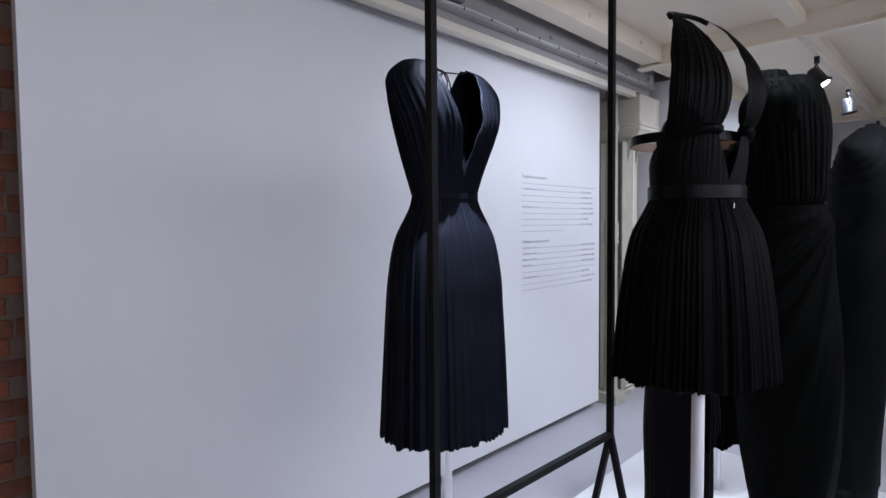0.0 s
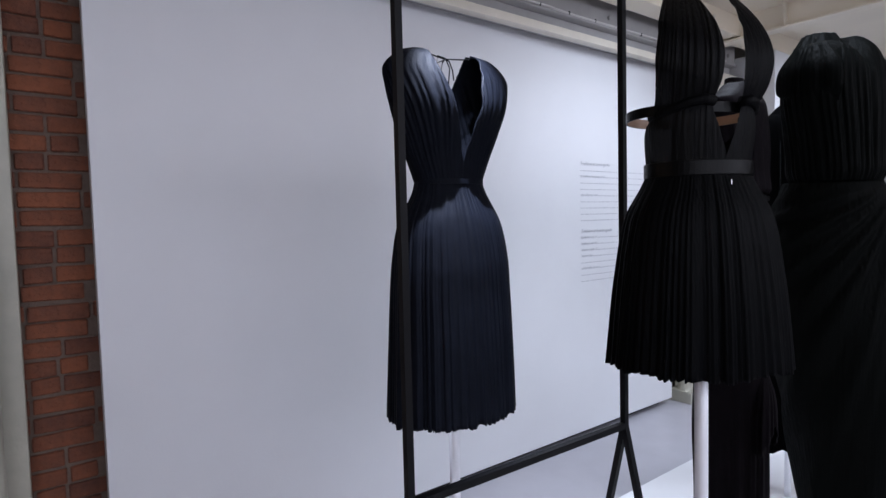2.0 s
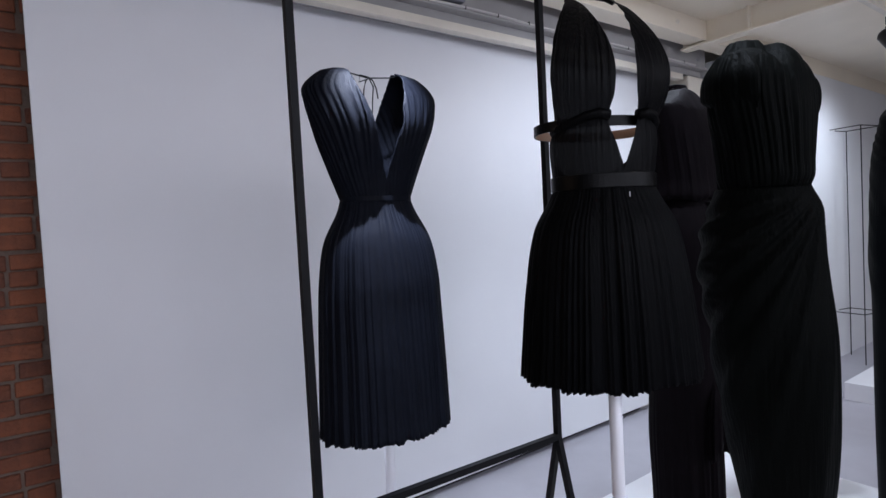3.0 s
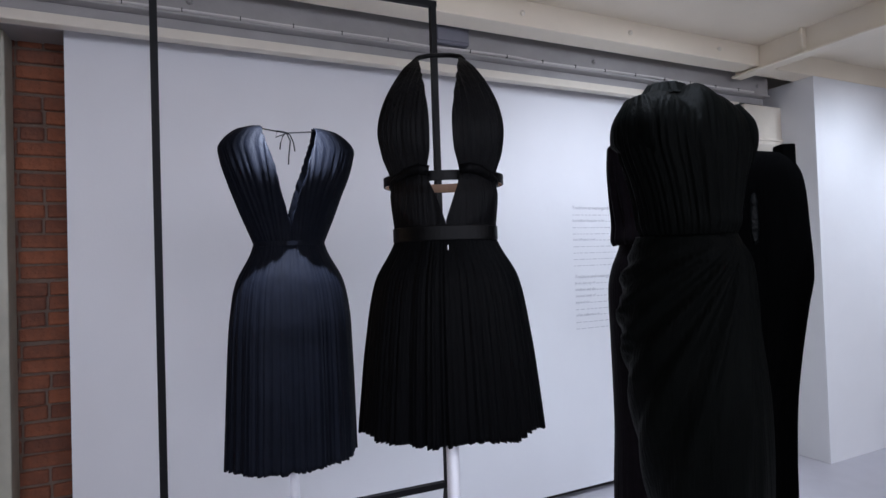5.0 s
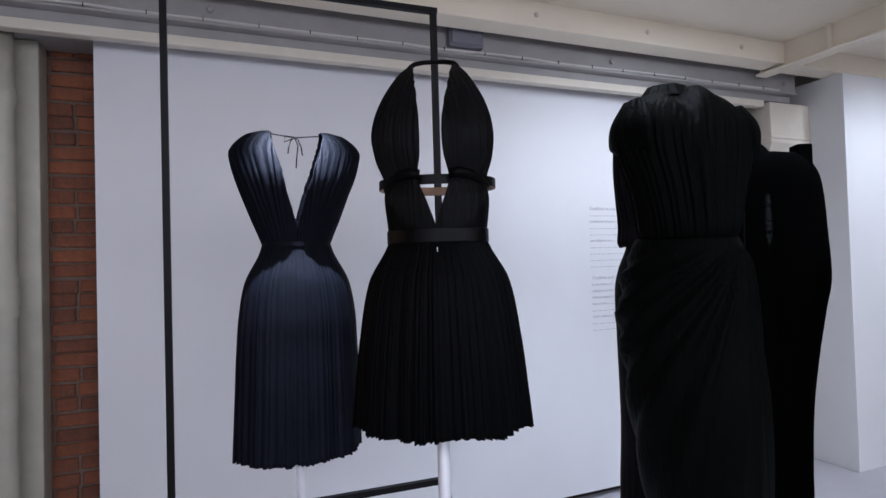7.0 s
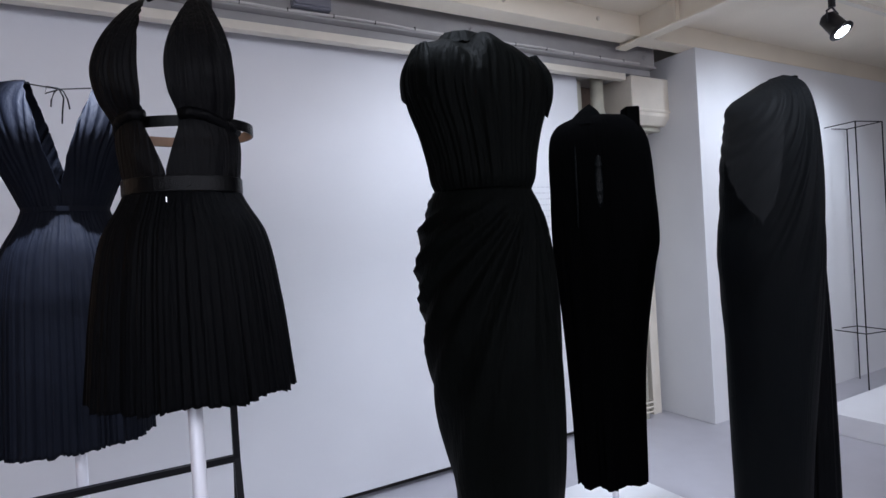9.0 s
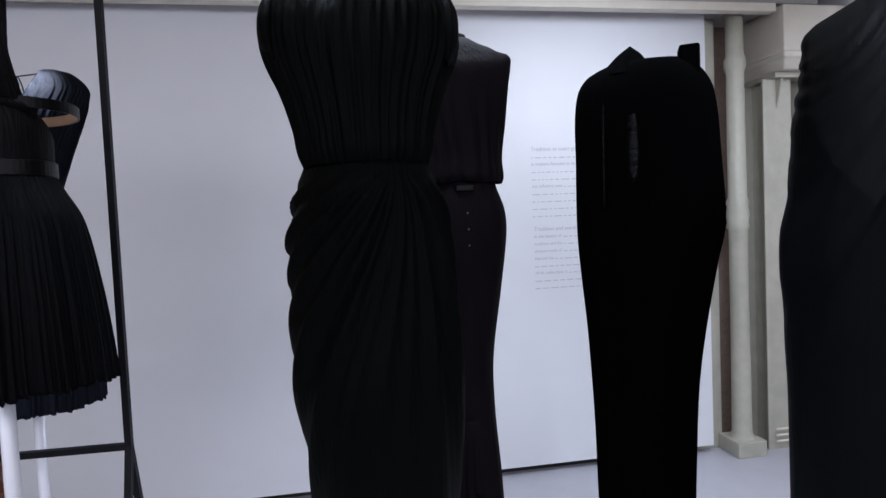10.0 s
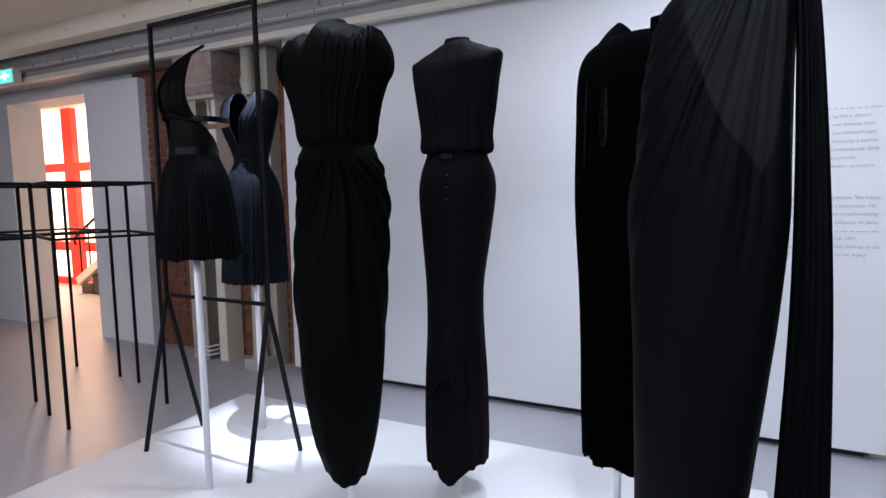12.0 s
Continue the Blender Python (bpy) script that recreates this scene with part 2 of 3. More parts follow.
# ---- structure ----
FLOOR_X0, FLOOR_X1, FLOOR_Y0 = -9.0, 10.0, -8.0
tagged(part("floor", boxes((FLOOR_X0, FLOOR_Y0, -0.1, FLOOR_X1, 3.2, 0.0)), M_FLOOR), "pale grey smooth resin gallery floor", "floor", kind="structure")
panel_wall = tagged(part("wall_panel", boxes((0.0, 0.0, 0.055, 4.13, 0.07, 2.84)), M_PANEL, bevel=0.002), "tall smooth white exhibition wall panel", "wall", kind="structure")
# dark sheet added for the shade showing under the raised panel
tagged(part("gap_shade_sheet", boxes((0.03, 0.075, 0.0, 4.05, 0.09, 2.84)), M_GAP_SHADE), "near-black sheet painting the shade behind the white panel", "wall", kind="structure")
brick_wall = tagged(part("wall_brick", boxes((-2.2, 0.23, 0, 5.0, 0.5, 3.3)), M_MORTAR), "red brick wall with pale mortar joints", "wall", kind="structure")
tagged(part("wall_right", boxes((4.96, -0.46, 0, 10.0, 0.15, 3.0)), M_WHITE, bevel=0.003), "white painted gallery partition wall", "wall", kind="structure")
tagged(part("wall_door_side", boxes((-2.86, 0.13, 0, -2.0, 0.25, 2.745)), M_WHITE, bevel=0.003), "white wall panel beside the doorway", "wall", kind="structure")
tagged(part("wall_left", boxes((-9.0, 0.22, 0, -4.52, 0.6, 3.3)), M_WHITE, bevel=0.003), "white wall with a deep doorway", "wall", kind="structure")
tagged(part("wall_lintel", boxes((-4.52, 0.22, 2.69, -2.2, 0.6, 3.3)), M_WHITE), "white lintel above the doorway", "wall", kind="structure")
tagged(part("wall_jamb", boxes((-2.86, 0.26, 0, -2.2, 3.2, 3.3)), M_WHITE), "white side wall of the stair hall", "wall", kind="structure")
tagged(part("wall_stair_hall", boxes((-9.0, 2.62, 0, -2.2, 3.2, 3.6)), M_WHITE), "white back wall of the stair hall", "wall", kind="structure")
tagged(part("wall_back", boxes((-9.0, -8.2, 0, 10.0, -8.0, 3.4)), M_WHITE), "white wall at the back of the gallery", "wall", kind="structure")
tagged(part("wall_west", boxes((-9.2, -8.0, 0, -9.0, 3.2, 3.4)), M_WHITE), "white end wall of the gallery", "wall", kind="structure")
tagged(part("wall_east", boxes((10.0, -8.0, 0, 10.2, 3.2, 3.4)), M_WHITE), "white end wall of the gallery", "wall", kind="structure")

# the cream boarded ceiling with its joists and the flanged beams across them, one mesh
bm = boxes((-9.0, -8.0, 3.15, 10.0, 3.2, 3.4))
for y0 in (-0.46, -1.5, -2.6, -3.7, -4.8, -5.9):
    box(bm, -9.0, y0, 3.0 if y0 > -0.5 else 3.06, 10.0, y0 + (0.16 if y0 > -0.5 else 0.12), 3.26)
for x0 in (-4.6, 4.25, 8.6):
    box(bm, x0 + 0.09, -8.0, 2.99, x0 + 0.11, -0.26, 3.26)
    box(bm, x0 + 0.045, -8.0, 2.965, x0 + 0.155, -0.26, 2.985)
    for y0 in (-0.8, -2.0, -3.1, -4.3):
        box(bm, x0 + 0.05, y0, 2.985, x0 + 0.15, y0 + 0.02, 3.26)
tagged(part("ceiling", bm, M_CEIL, bevel=0.006), "cream painted ceiling with joists and flanged beams", "ceiling", kind="structure")

# grey steel beam over the panel with its cream batten, cable and bolts
steel = tagged(part("steel_beam", boxes((-9.0, -0.2, 2.9, 4.8, -0.17, 3.1), (-9.0, -0.26, 3.075, 4.8, -0.1, 3.1), (-9.0, -0.22, 2.885, 4.8, 0.02, 2.9), (-9.0, -0.155, 2.835, 4.8, -0.02, 2.885), (-9.0, -0.11, 2.822, 4.8, 0.23, 2.835)), M_STEEL, bevel=0.004), "grey painted steel beam along the wall", "beam", kind="structure")
part("batten", boxes((-9.0, -0.165, 2.784, 4.5, -0.1, 2.834)), M_CREAM, steel, "cream painted timber batten", bevel=0.004)
for bx in (-3.2, -2.4, -1.0, -0.75, 0.55, 1.9, 3.03, 4.67):
    b = part("bolt", lathe([(0.0, 0.0), (0.017, 0.0), (0.017, 0.012), (0.011, 0.018), (0.0, 0.018)][1:4], 10), M_STEEL, steel)
    b.matrix_basis = pose(bx, -0.2, 2.965, 90, 0, 0)
for bx in (-4.5, -3.7, -2.9, -2.1, -1.3, -0.5, 0.7, 1.5, 2.3, 3.11, 3.92):
    b = part("joist_bolt", lathe([(0.016, 0.0), (0.016, 0.008), (0.009, 0.015)], 10), M_CREAM, steel)
    b.matrix_basis = pose(bx, -0.46, 3.072, 90, 0, 0)
pts = [(-9 + 0.2 * i, -0.215 - 0.004 * wob(i * 0.7, 2), 2.907 + 0.010 * max(0, wob(i * 0.45, 1)) + 0.004 * wob(i * 0.9, 4)) for i in range(69)]
part("cable", tube(pts, 0.0075, 8), M_CABLE, steel, "white cable clipped along the beam", smooth=True)
for i in range(38):
    part("clip", boxes((-5.2 + i * 0.26 + 0.03 * wob(i * 3.3), -0.225, 2.898, -5.196 + i * 0.26 + 0.03 * wob(i * 3.3), -0.206, 2.917)), M_RACK, steel)
emergency = tagged(part("emergency_light", boxes((1.84, -0.25, 2.925, 2.06, -0.2, 3.04), (1.85, -0.262, 2.935, 2.05, -0.25, 3.03)), M_BOX, bevel=0.004), "grey unlit emergency light box on the beam", "emergency light")
sign = thing("exit_sign", "small lit green emergency exit sign", "exit sign")
part("housing", boxes((-3.66, -0.28, 2.75, -3.36, -0.2, 2.92)), M_CABLE, sign, bevel=0.006)
part("face", boxes((-3.64, -0.286, 2.77, -3.38, -0.281, 2.90)), M_SIGN, sign, "lit green face")
part("arrow", boxes((-3.53, -0.291, 2.79, -3.49, -0.287, 2.88), (-3.60, -0.291, 2.825, -3.42, -0.287, 2.845)), M_SIGNW, sign, "lit white pictogram")

# columns beside the panel: cast-iron pipe column, stone corbel and steel stanchion


def stanchion_mesh():
    """An I-section standing upright, one closed outline."""
    bm = bmesh.new()
    out = [(-0.24, -0.14), (-0.04, -0.14), (-0.04, -0.125), (-0.134, -0.125), (-0.134, 0.08), (-0.04, 0.08), (-0.04, 0.095), (-0.24, 0.095), (-0.24, 0.08), (-0.146, 0.08), (-0.146, -0.125), (-0.24, -0.125)]
    lo = [bm.verts.new((x, y, 0)) for x, y in out]
    hi = [bm.verts.new((x, y, 2.405)) for x, y in out]
    for i in range(12):
        j = (i + 1) % 12
        bm.faces.new((lo[i], lo[j], hi[j], hi[i]))
    bm.faces.new(lo[::-1])
    bm.faces.new(hi)
    return bm


def corbelled_pier(x, label, stone, pipe, pil, front=-0.22):
    t = thing("column_group", label, "column", "columns along the wall", (x, 0.1, 0))
    prof = [(0.085, 0.0), (0.085, 0.09), (0.075, 0.1), (0.06, 0.14), (0.055, 0.9), (0.055, 1.45), (0.068, 1.47), (0.06, 1.5), (0.068, 1.55), (0.06, 1.6), (0.068, 1.63), (0.055, 1.66), (0.052, 2.45), (0.064, 2.48), (0.064, 2.53), (0.052, 2.56), (0.052, 2.82)]
    p = part("pipe_column", lathe(prof, 28), M_IRON, t, "greige painted cast-iron column", smooth=True)
    p.matrix_basis = pose(pipe, -0.12, 0)
    part("plinth_block", boxes((pipe - 0.1, -0.22, 0, pipe + 0.1, -0.02, 0.1)), M_IRON, t, bevel=0.006)
    part("pilaster", boxes((pil - 0.09, -0.02, 0, pil + 0.09, 0.12, 2.82)), M_IRON, t, bevel=0.006)
    bm = boxes((-0.21, front, 2.5, 0.27, 0.13, 2.82), (-0.222, front - 0.012, 2.535, 0.27, 0.13, 2.56))
    v0 = [bm.verts.new(q) for q in ((-0.21, front, 2.5), (0.27, front, 2.5), (0.27, 0.13, 2.5), (-0.21, 0.13, 2.5))]
    v1 = [bm.verts.new(q) for q in ((-0.17, front + 0.05, 2.44), (0.23, front + 0.05, 2.44), (0.23, 0.13, 2.44), (-0.17, 0.13, 2.44))]
    for i in range(4):
        bm.faces.new((v0[i], v0[(i + 1) % 4], v1[(i + 1) % 4], v1[i]))
    bm.faces.new(v1)
    part("corbel", bm, stone, t, "block of painted stone", bevel=0.008)
    part("bearing_plate", boxes((-0.19, -0.19, 2.405, 0.25, 0.13, 2.437)), M_IRON, t, bevel=0.003)
    part("stanchion", stanchion_mesh(), M_IRON, t, "greige painted steel stanchion", bevel=0.002)
    part("side_stanchion", boxes((0.06, -0.1, 0, 0.16, 0.1, 2.405)), M_CREAM, t, bevel=0.004)
    for sx, sy in ((-0.14, -0.14), (0.11, -0.1)):
        bm = bmesh.new()
        a = [bm.verts.new(q) for q in ((sx - 0.006, sy, 2.4), (sx - 0.006, sy - 0.05, 2.4), (sx - 0.006, sy, 2.22))]
        b = [bm.verts.new(q) for q in ((sx + 0.006, sy, 2.4), (sx + 0.006, sy - 0.05, 2.4), (sx + 0.006, sy, 2.22))]
        bm.faces.new(a)
        bm.faces.new(b)
        for i in range(3):
            bm.faces.new((a[i], a[(i + 1) % 3], b[(i + 1) % 3], b[i]))
        part("gusset", bm, M_IRON, t)
    bm = bmesh.new()
    for z in (0.06, 0.1, 0.14):
        tube([(-0.2, -0.16, z), (0.0, -0.16, z), (0.03, 0.06, z)], 0.008, 8, bm)
    part("pipe_bends", bm, M_CREAM, t, smooth=True)
    return t


corbelled_pier(4.74, "cream painted stone corbel on greige steel stanchion and column", M_CREAM, -0.42, -0.58, -0.29)
corbelled_pier(-0.96, "dusty pink stone corbel on greige iron columns", M_STONE, 0.585, 0.62)

# stair hall: red window, stair and railing
win = thing("window_1", "tall white-lit stair window with red frame", "window", kind="structure")
part("pane", boxes((-8.4, 2.55, 0.12, -5.2, 2.6, 3.25)), M_DAY, win, "bright daylit glazing")
part("window_frame", boxes((-7.26, 2.42, 0, -6.98, 2.53, 3.3), (-8.4, 2.43, 2.05, -5.2, 2.52, 2.2), (-8.4, 2.43, 0.62, -5.2, 2.52, 0.78), (-8.4, 2.43, 0.0, -5.2, 2.52, 0.12), (-5.3, 2.42, 0, -5.2, 2.53, 3.3)), M_RED, win, "glossy red painted frame", bevel=0.006)
stair = thing("staircase", "dark wooden stair with ornate iron railing", "staircase", at=(-6.15, 1.9, 0))
for i in range(7):
    part("step", boxes((0.3 * i, 0, 0.0, 0.3 * i + 0.34, 0.55, 0.17 * (i + 1))), M_DARKWOOD, stair, bevel=0.008)
bm = bmesh.new()
tube([(0.02, 0.0, 0.98), (2.1, 0.0, 2.15)], 0.022, 10, bm)
tube([(0.02, 0.0, 0.98), (-0.05, 0, 0.93), (-0.09, 0, 0.86), (-0.06, 0, 0.8)], 0.02, 10, bm)
part("handrail", bm, M_RACK, stair, smooth=True)
part("string_board", tube([(0.0, -0.01, 0.2), (2.1, -0.01, 1.38)], 0.06, square=True), M_CREAM, stair)
for i in range(9):
    part("baluster", tube([(0.05 + 0.24 * i, 0, 0.2 + 0.135 * i), (0.05 + 0.24 * i, 0, 0.98 + 0.135 * i)], 0.012, 8), M_RACK, stair)
for i in range(8):
    c = (0.17 + 0.24 * i, 0, 0.86 + 0.135 * i)
    part("scroll", tube([(c[0] + (0.02 + 0.006 * k) * math.cos(k * 0.7), 0, c[2] + (0.02 + 0.006 * k) * math.sin(k * 0.7)) for k in range(12)], 0.007, 6), M_RACK, stair, smooth=True)

# ---- ceiling track and spotlights ----
tagged(part("light_track", boxes((4.3, -1.49, 2.955, 9.8, -1.455, 2.985)), M_CREAM), "slim white ceiling light track", "light track")


def spotlight(x, y, z, yaw, tilt, lit):
    t = thing("spotlight", ("lit" if lit else "unlit") + " black track spotlight on the ceiling", "spotlight", "track spotlights", (x, y, z), yaw)
    part("mount", tube([(0, 0, 0), (0, 0, -0.06)], 0.02, 10), M_LAMP, t)
    part("yoke", tube([(-0.06, 0, -0.16), (-0.065, 0, -0.09), (0, 0, -0.06), (0.065, 0, -0.09), (0.06, 0, -0.16)], 0.006, 8), M_LAMP, t, smooth=True)
    can = part("can", lathe([(0.03, 0.07), (0.05, 0.05), (0.055, -0.06), (0.07, -0.075), (0.07, -0.085)], 24), M_LAMP, t, smooth=True)
    can.matrix_basis = pose(0, 0, -0.16, tilt, 0, 0)
    lens = part("lens", lathe([(0.045, 0.0), (0.045, 0.004)], 24), M_LENS if lit else M_LEATHER, can, "glowing lens" if lit else "")
    lens.matrix_basis = pose(0, 0, -0.09)
    return t


spotlight(4.9, -1.47, 2.96, 0, -35, True)
spotlight(6.45, -1.47, 2.96, 20, -10, False)
spotlight(8.9, -1.47, 2.96, -20, -40, True)

# ---- the plinth and what stands on it ----
PZ = 0.13
tagged(part("plinth", boxes((0.27, -2.6, 0, 3.5, -0.83, PZ)), M_PLINTH, bevel=0.004), "low wide matt white display plinth", "plinth")
rack = thing("garment_rack", "tall black steel garment rack with splayed legs", "garment rack", at=(0.45, -1.555, 0))
for name, pts in (("upright", [(0, 0, 0.97), (0, 0, 2.46)]), ("upright", [(0.775, -0.02, 0.97), (0.775, -0.02, 2.46)]), ("top_rail", [(-0.012, 0, 2.46), (0.787, -0.02, 2.46)]), ("cross_rail", [(0, 0, 0.98), (0.775, -0.02, 0.98)]), ("leg", [(0, 0, 0.98), (0.0, -0.19, PZ)]), ("leg", [(0, 0, 0.98), (0, 0.19, PZ)]), ("leg", [(0.775, -0.02, 0.98), (0.78, -0.21, PZ)]), ("leg", [(0.775, -0.02, 0.98), (0.78, 0.17, PZ)])):
    part(name, tube(pts, 0.009, square=True), M_RACK, rack)


def stand(x, y, height, group="dress stands"):
    t = thing("dress_stand", "slim white lacquered dress stand pole", "stand", group, (x, y, PZ))
    part("pole", lathe([(0.016, 0.0), (0.016, height - PZ)], 20), M_POLE, t, smooth=True)
    return t


for sx, sy, sz in ((0.822, -1.24, 1.5), (1.10, -1.885, 1.6), (1.925, -1.885, 1.3), (2.2, -1.415, 1.2), (2.91, -1.38, 1.2), (3.23, -1.98, 1.2)):
    stand(sx, sy, sz)

# wire display frames in the background


def wire_box(corners, z1, z2, r=0.009):
    t = thing("display_frame", "open black metal wire display frame", "display frame", "wire display frames", (*corners[0], 0))
    o = corners[0]
    c = [(p[0] - o[0], p[1] - o[1]) for p in corners]
    for p in c:
        part("leg", tube([(*p, 0), (*p, z2)], r, square=True), M_RACK, t)
    for z in (z1, z2):
        for i in range(4):
            part("rail", tube([(*c[i], z), (*c[(i + 1) % 4], z)], r, square=True), M_RACK, t)
    return t


wire_box([(-0.59, -1.56), (-0.39, -0.97), (-1.03, -0.74), (-1.24, -1.33)], 1.27, 1.64)
wire_box([(-1.33, -0.70), (-1.99, -0.67), (-2.02, -1.32), (-1.36, -1.35)], 1.27, 1.64)
wire_box([(-0.97, -1.47), (-1.55, -1.6), (-1.68, -2.1), (-1.1, -2.0)], 1.27, 1.64)

# ---- bricks ----
course = 0.0775
brick_meshes = []
for k, ln in enumerate((0.213, 0.10, 0.207)):
    me = bpy.data.meshes.new("brick")
    bm = boxes((0, -0.012, 0, ln, 0.03, 0.0655))
    for v in bm.verts:
        v.co += Vector((wob(v.co.x * 31, k + 1), 0.6 * wob(v.co.z * 50 + v.co.x * 9, k + 2), wob(v.co.x * 17 + v.co.z * 40, k + 5))) * 0.004
    bmesh.ops.bevel(bm, geom=bm.edges[:], offset=0.005, segments=1, affect="EDGES")
    bm.to_mesh(me)
    bm.free()
    me.materials.append(M_BRICK)
    brick_meshes.append(me)
rest = bmesh.new()
made = 0
for c in range(37):
    x = 0.05 + (-0.06 if c % 2 else 0.05) + 0.02 * wob(c * 1.9, 4)
    n = 0
    while x > -2.0:
        k = 1 if (n + c) % 3 == 1 else (0 if (n + c) % 2 else 2)
        ln = (0.213, 0.10, 0.207)[k]
        x -= ln + 0.012
        spot_at = (x, 0.226 + 0.007 * wob(x * 9 + c * 3.1, 3), 0.006 + c * course + 0.008 * wob(x * 3, c))
        if x > -1.55 and made < 300:
            b = new("brick", brick_meshes[k])
            b.parent = brick_wall
            b.matrix_basis = pose(*spot_at, 0, 2.6 * wob(x * 5, c), 1.5 * wob(x * 7, c + 3))
            made += 1
        else:
            box(rest, spot_at[0], spot_at[1] - 0.012, spot_at[2], spot_at[0] + ln, spot_at[1] + 0.03, spot_at[2] + 0.0655)
        n += 1
tagged(part("brick_rest", rest, M_BRICK, brick_wall), kind="stuff")

# ---- wall text ----


def lettering(words, x, z, size, parent, slant=0.0, name="heading"):
    """Printed words on the wall; gives back where they end."""
    cu = bpy.data.curves.new(name, "FONT")
    cu.body, cu.size, cu.extrude, cu.shear, cu.resolution_u = words, size, 0.0004, slant, 3
    ob = new("heading_curve", cu)
    me = bpy.data.meshes.new_from_object(ob.evaluated_get(bpy.context.evaluated_depsgraph_get()))
    bpy.data.objects.remove(ob)
    me.materials.append(M_INK)
    h = new(name, me)
    h.parent = parent
    h.matrix_basis = pose(x, -0.0025, z, 90, 0, 0)
    return x + max(v.co.x for v in me.vertices)


text = thing("wall_text", "two paragraphs of small grey printed wall text", "wall text", at=(2.96, 0, 0))
lettering("Tradition et avant-garde", 0, 1.988, 0.034, text)
lettering("Tradition and avant-garde", 0, 1.505, 0.034, text, 0.2)
# line by line: the words that open it and those near its end; the rest stays bars
FRENCH = (("", ""), ("la tradition française et les", "qu'elle a devanc"), ("", "noir intense, sont"), ("", "Les créateurs japo"), ("son influence avec", "beaucoup à appren"),
          ("", "printemps-été 2008"), ("", "aux motifs"), ("", "lacets – sa propre"), ("", ""))
ENGLISH = (("In the history of", 'embodies "the tranqu'), ("tradition and the", "as a forerunner. He"), ("dresses made of", "ideal of ephemerality"), ("beyond the", "ng influence on Japan"), ("", ""),
           ("of his collections in", "winter 1991."), ("", "dresses held up by lea"), ("", "are to her legacy"))
for z0, lines, slant, seed in ((1.945, FRENCH, 0.0, 1), (1.462, ENGLISH, 0.2, 2)):
    for i, (first, last) in enumerate(lines):
        z = z0 - i * 0.0445
        short = i == len(lines) - 1
        x = lettering(first, 0, z, 0.0265, text, slant, "words") + 0.01 if first else 0.0
        end = 0.84 if last else (0.55 if short else 1.09 + 0.02 * wob(i * 2.3, seed))
        if last:
            lettering(last, 0.85, z, 0.0265, text, slant, "words")
        bm = bmesh.new()
        n = 0
        while x < end:
            ln = 0.012 + 0.035 * abs(wob(n * 1.7 + i * 5.1, seed + 2)) * 2
            box(bm, x, -0.0025, z, min(end, x + ln), -0.0005, z + 0.0046)
            x += ln + 0.013
            n += 1
        part("text_line", bm, M_INK, text)

# ---- dresses ----


def dress(name, label, x, y, yaw):
    return thing(name, label, "dress", "dresses on stands", (x, y, 0), yaw)


def band(a, b, z0, z1, thick, sy=0.0, sides=64, tilt=0.0):
    """A closed strap round the body."""
    bm = bmesh.new()
    rings = []
    for da, z in ((0, z0), (0, z1), (-thick, z1), (-thick, z0)):
        rings.append([bm.verts.new(((a + da) * math.sin(2 * math.pi * j / sides), sy - (b + da) * math.cos(2 * math.pi * j / sides), z + tilt * math.cos(2 * math.pi * j / sides))) for j in range(sides)])
    for i in range(4):
        p, q = rings[i], rings[(i + 1) % 4]
        for j in range(sides):
            bm.faces.new((p[j], p[(j + 1) % sides], q[(j + 1) % sides], q[j]))
    return bm


# navy dress with plunging neck
d = dress("navy_dress", "midnight blue pleated silk dress with plunging neckline", 0.826, -1.24, -4)
rows = [(1.74, 0.113, 0.072, 0, 0.003), (1.70, 0.126, 0.082, 0, 0), (1.61, 0.172, 0.118, 0, 0), (1.5, 0.192, 0.14, 0, 0), (1.4, 0.198, 0.148, -0.002, 0), (1.25, 0.203, 0.16, -0.004, 0), (1.035, 0.209, 0.173, -0.008, 0)]
part("skirt", cloth(rows, lambda th, z, s: (0.003 + 0.015 * s) * (pleat(th, 44, 1) - 0.6) + 0.004 * s * ripple(th * 1.3, 2), 60, 420, hem=lambda th: 0.012 * wob(th * 6, 3) + 0.006 * pleat(th, 44, 1)), M_NAVY, d, smooth=True, solid=0.003)
rows = [(2.128, 0.115, 0.012, 0.004, 0.01), (2.112, 0.165, 0.042, 0.006, 0.005), (2.062, 0.215, 0.07, 0.006, 0), (2.01, 0.212, 0.09, 0.005, -0.006), (1.955, 0.196, 0.102, 0.003, -0.01), (1.9, 0.176, 0.1, 0, -0.008), (1.81, 0.143, 0.082, 0, 0), (1.735, 0.114, 0.074, 0, 0.003)]


def navy_span(z, side):
    a = curve_at(rows_now, z)[0]
    v = min(0.086, max(0.0, (z - 1.79) / 0.33 * 0.092))
    f = math.asin(min(0.97, v / a))
    vb = min(0.08, max(0.0, (z - 1.82) / 0.3 * 0.085))
    b = math.pi - math.asin(min(0.97, vb / a))
    return (f, b) if side > 0 else (-f, -b)


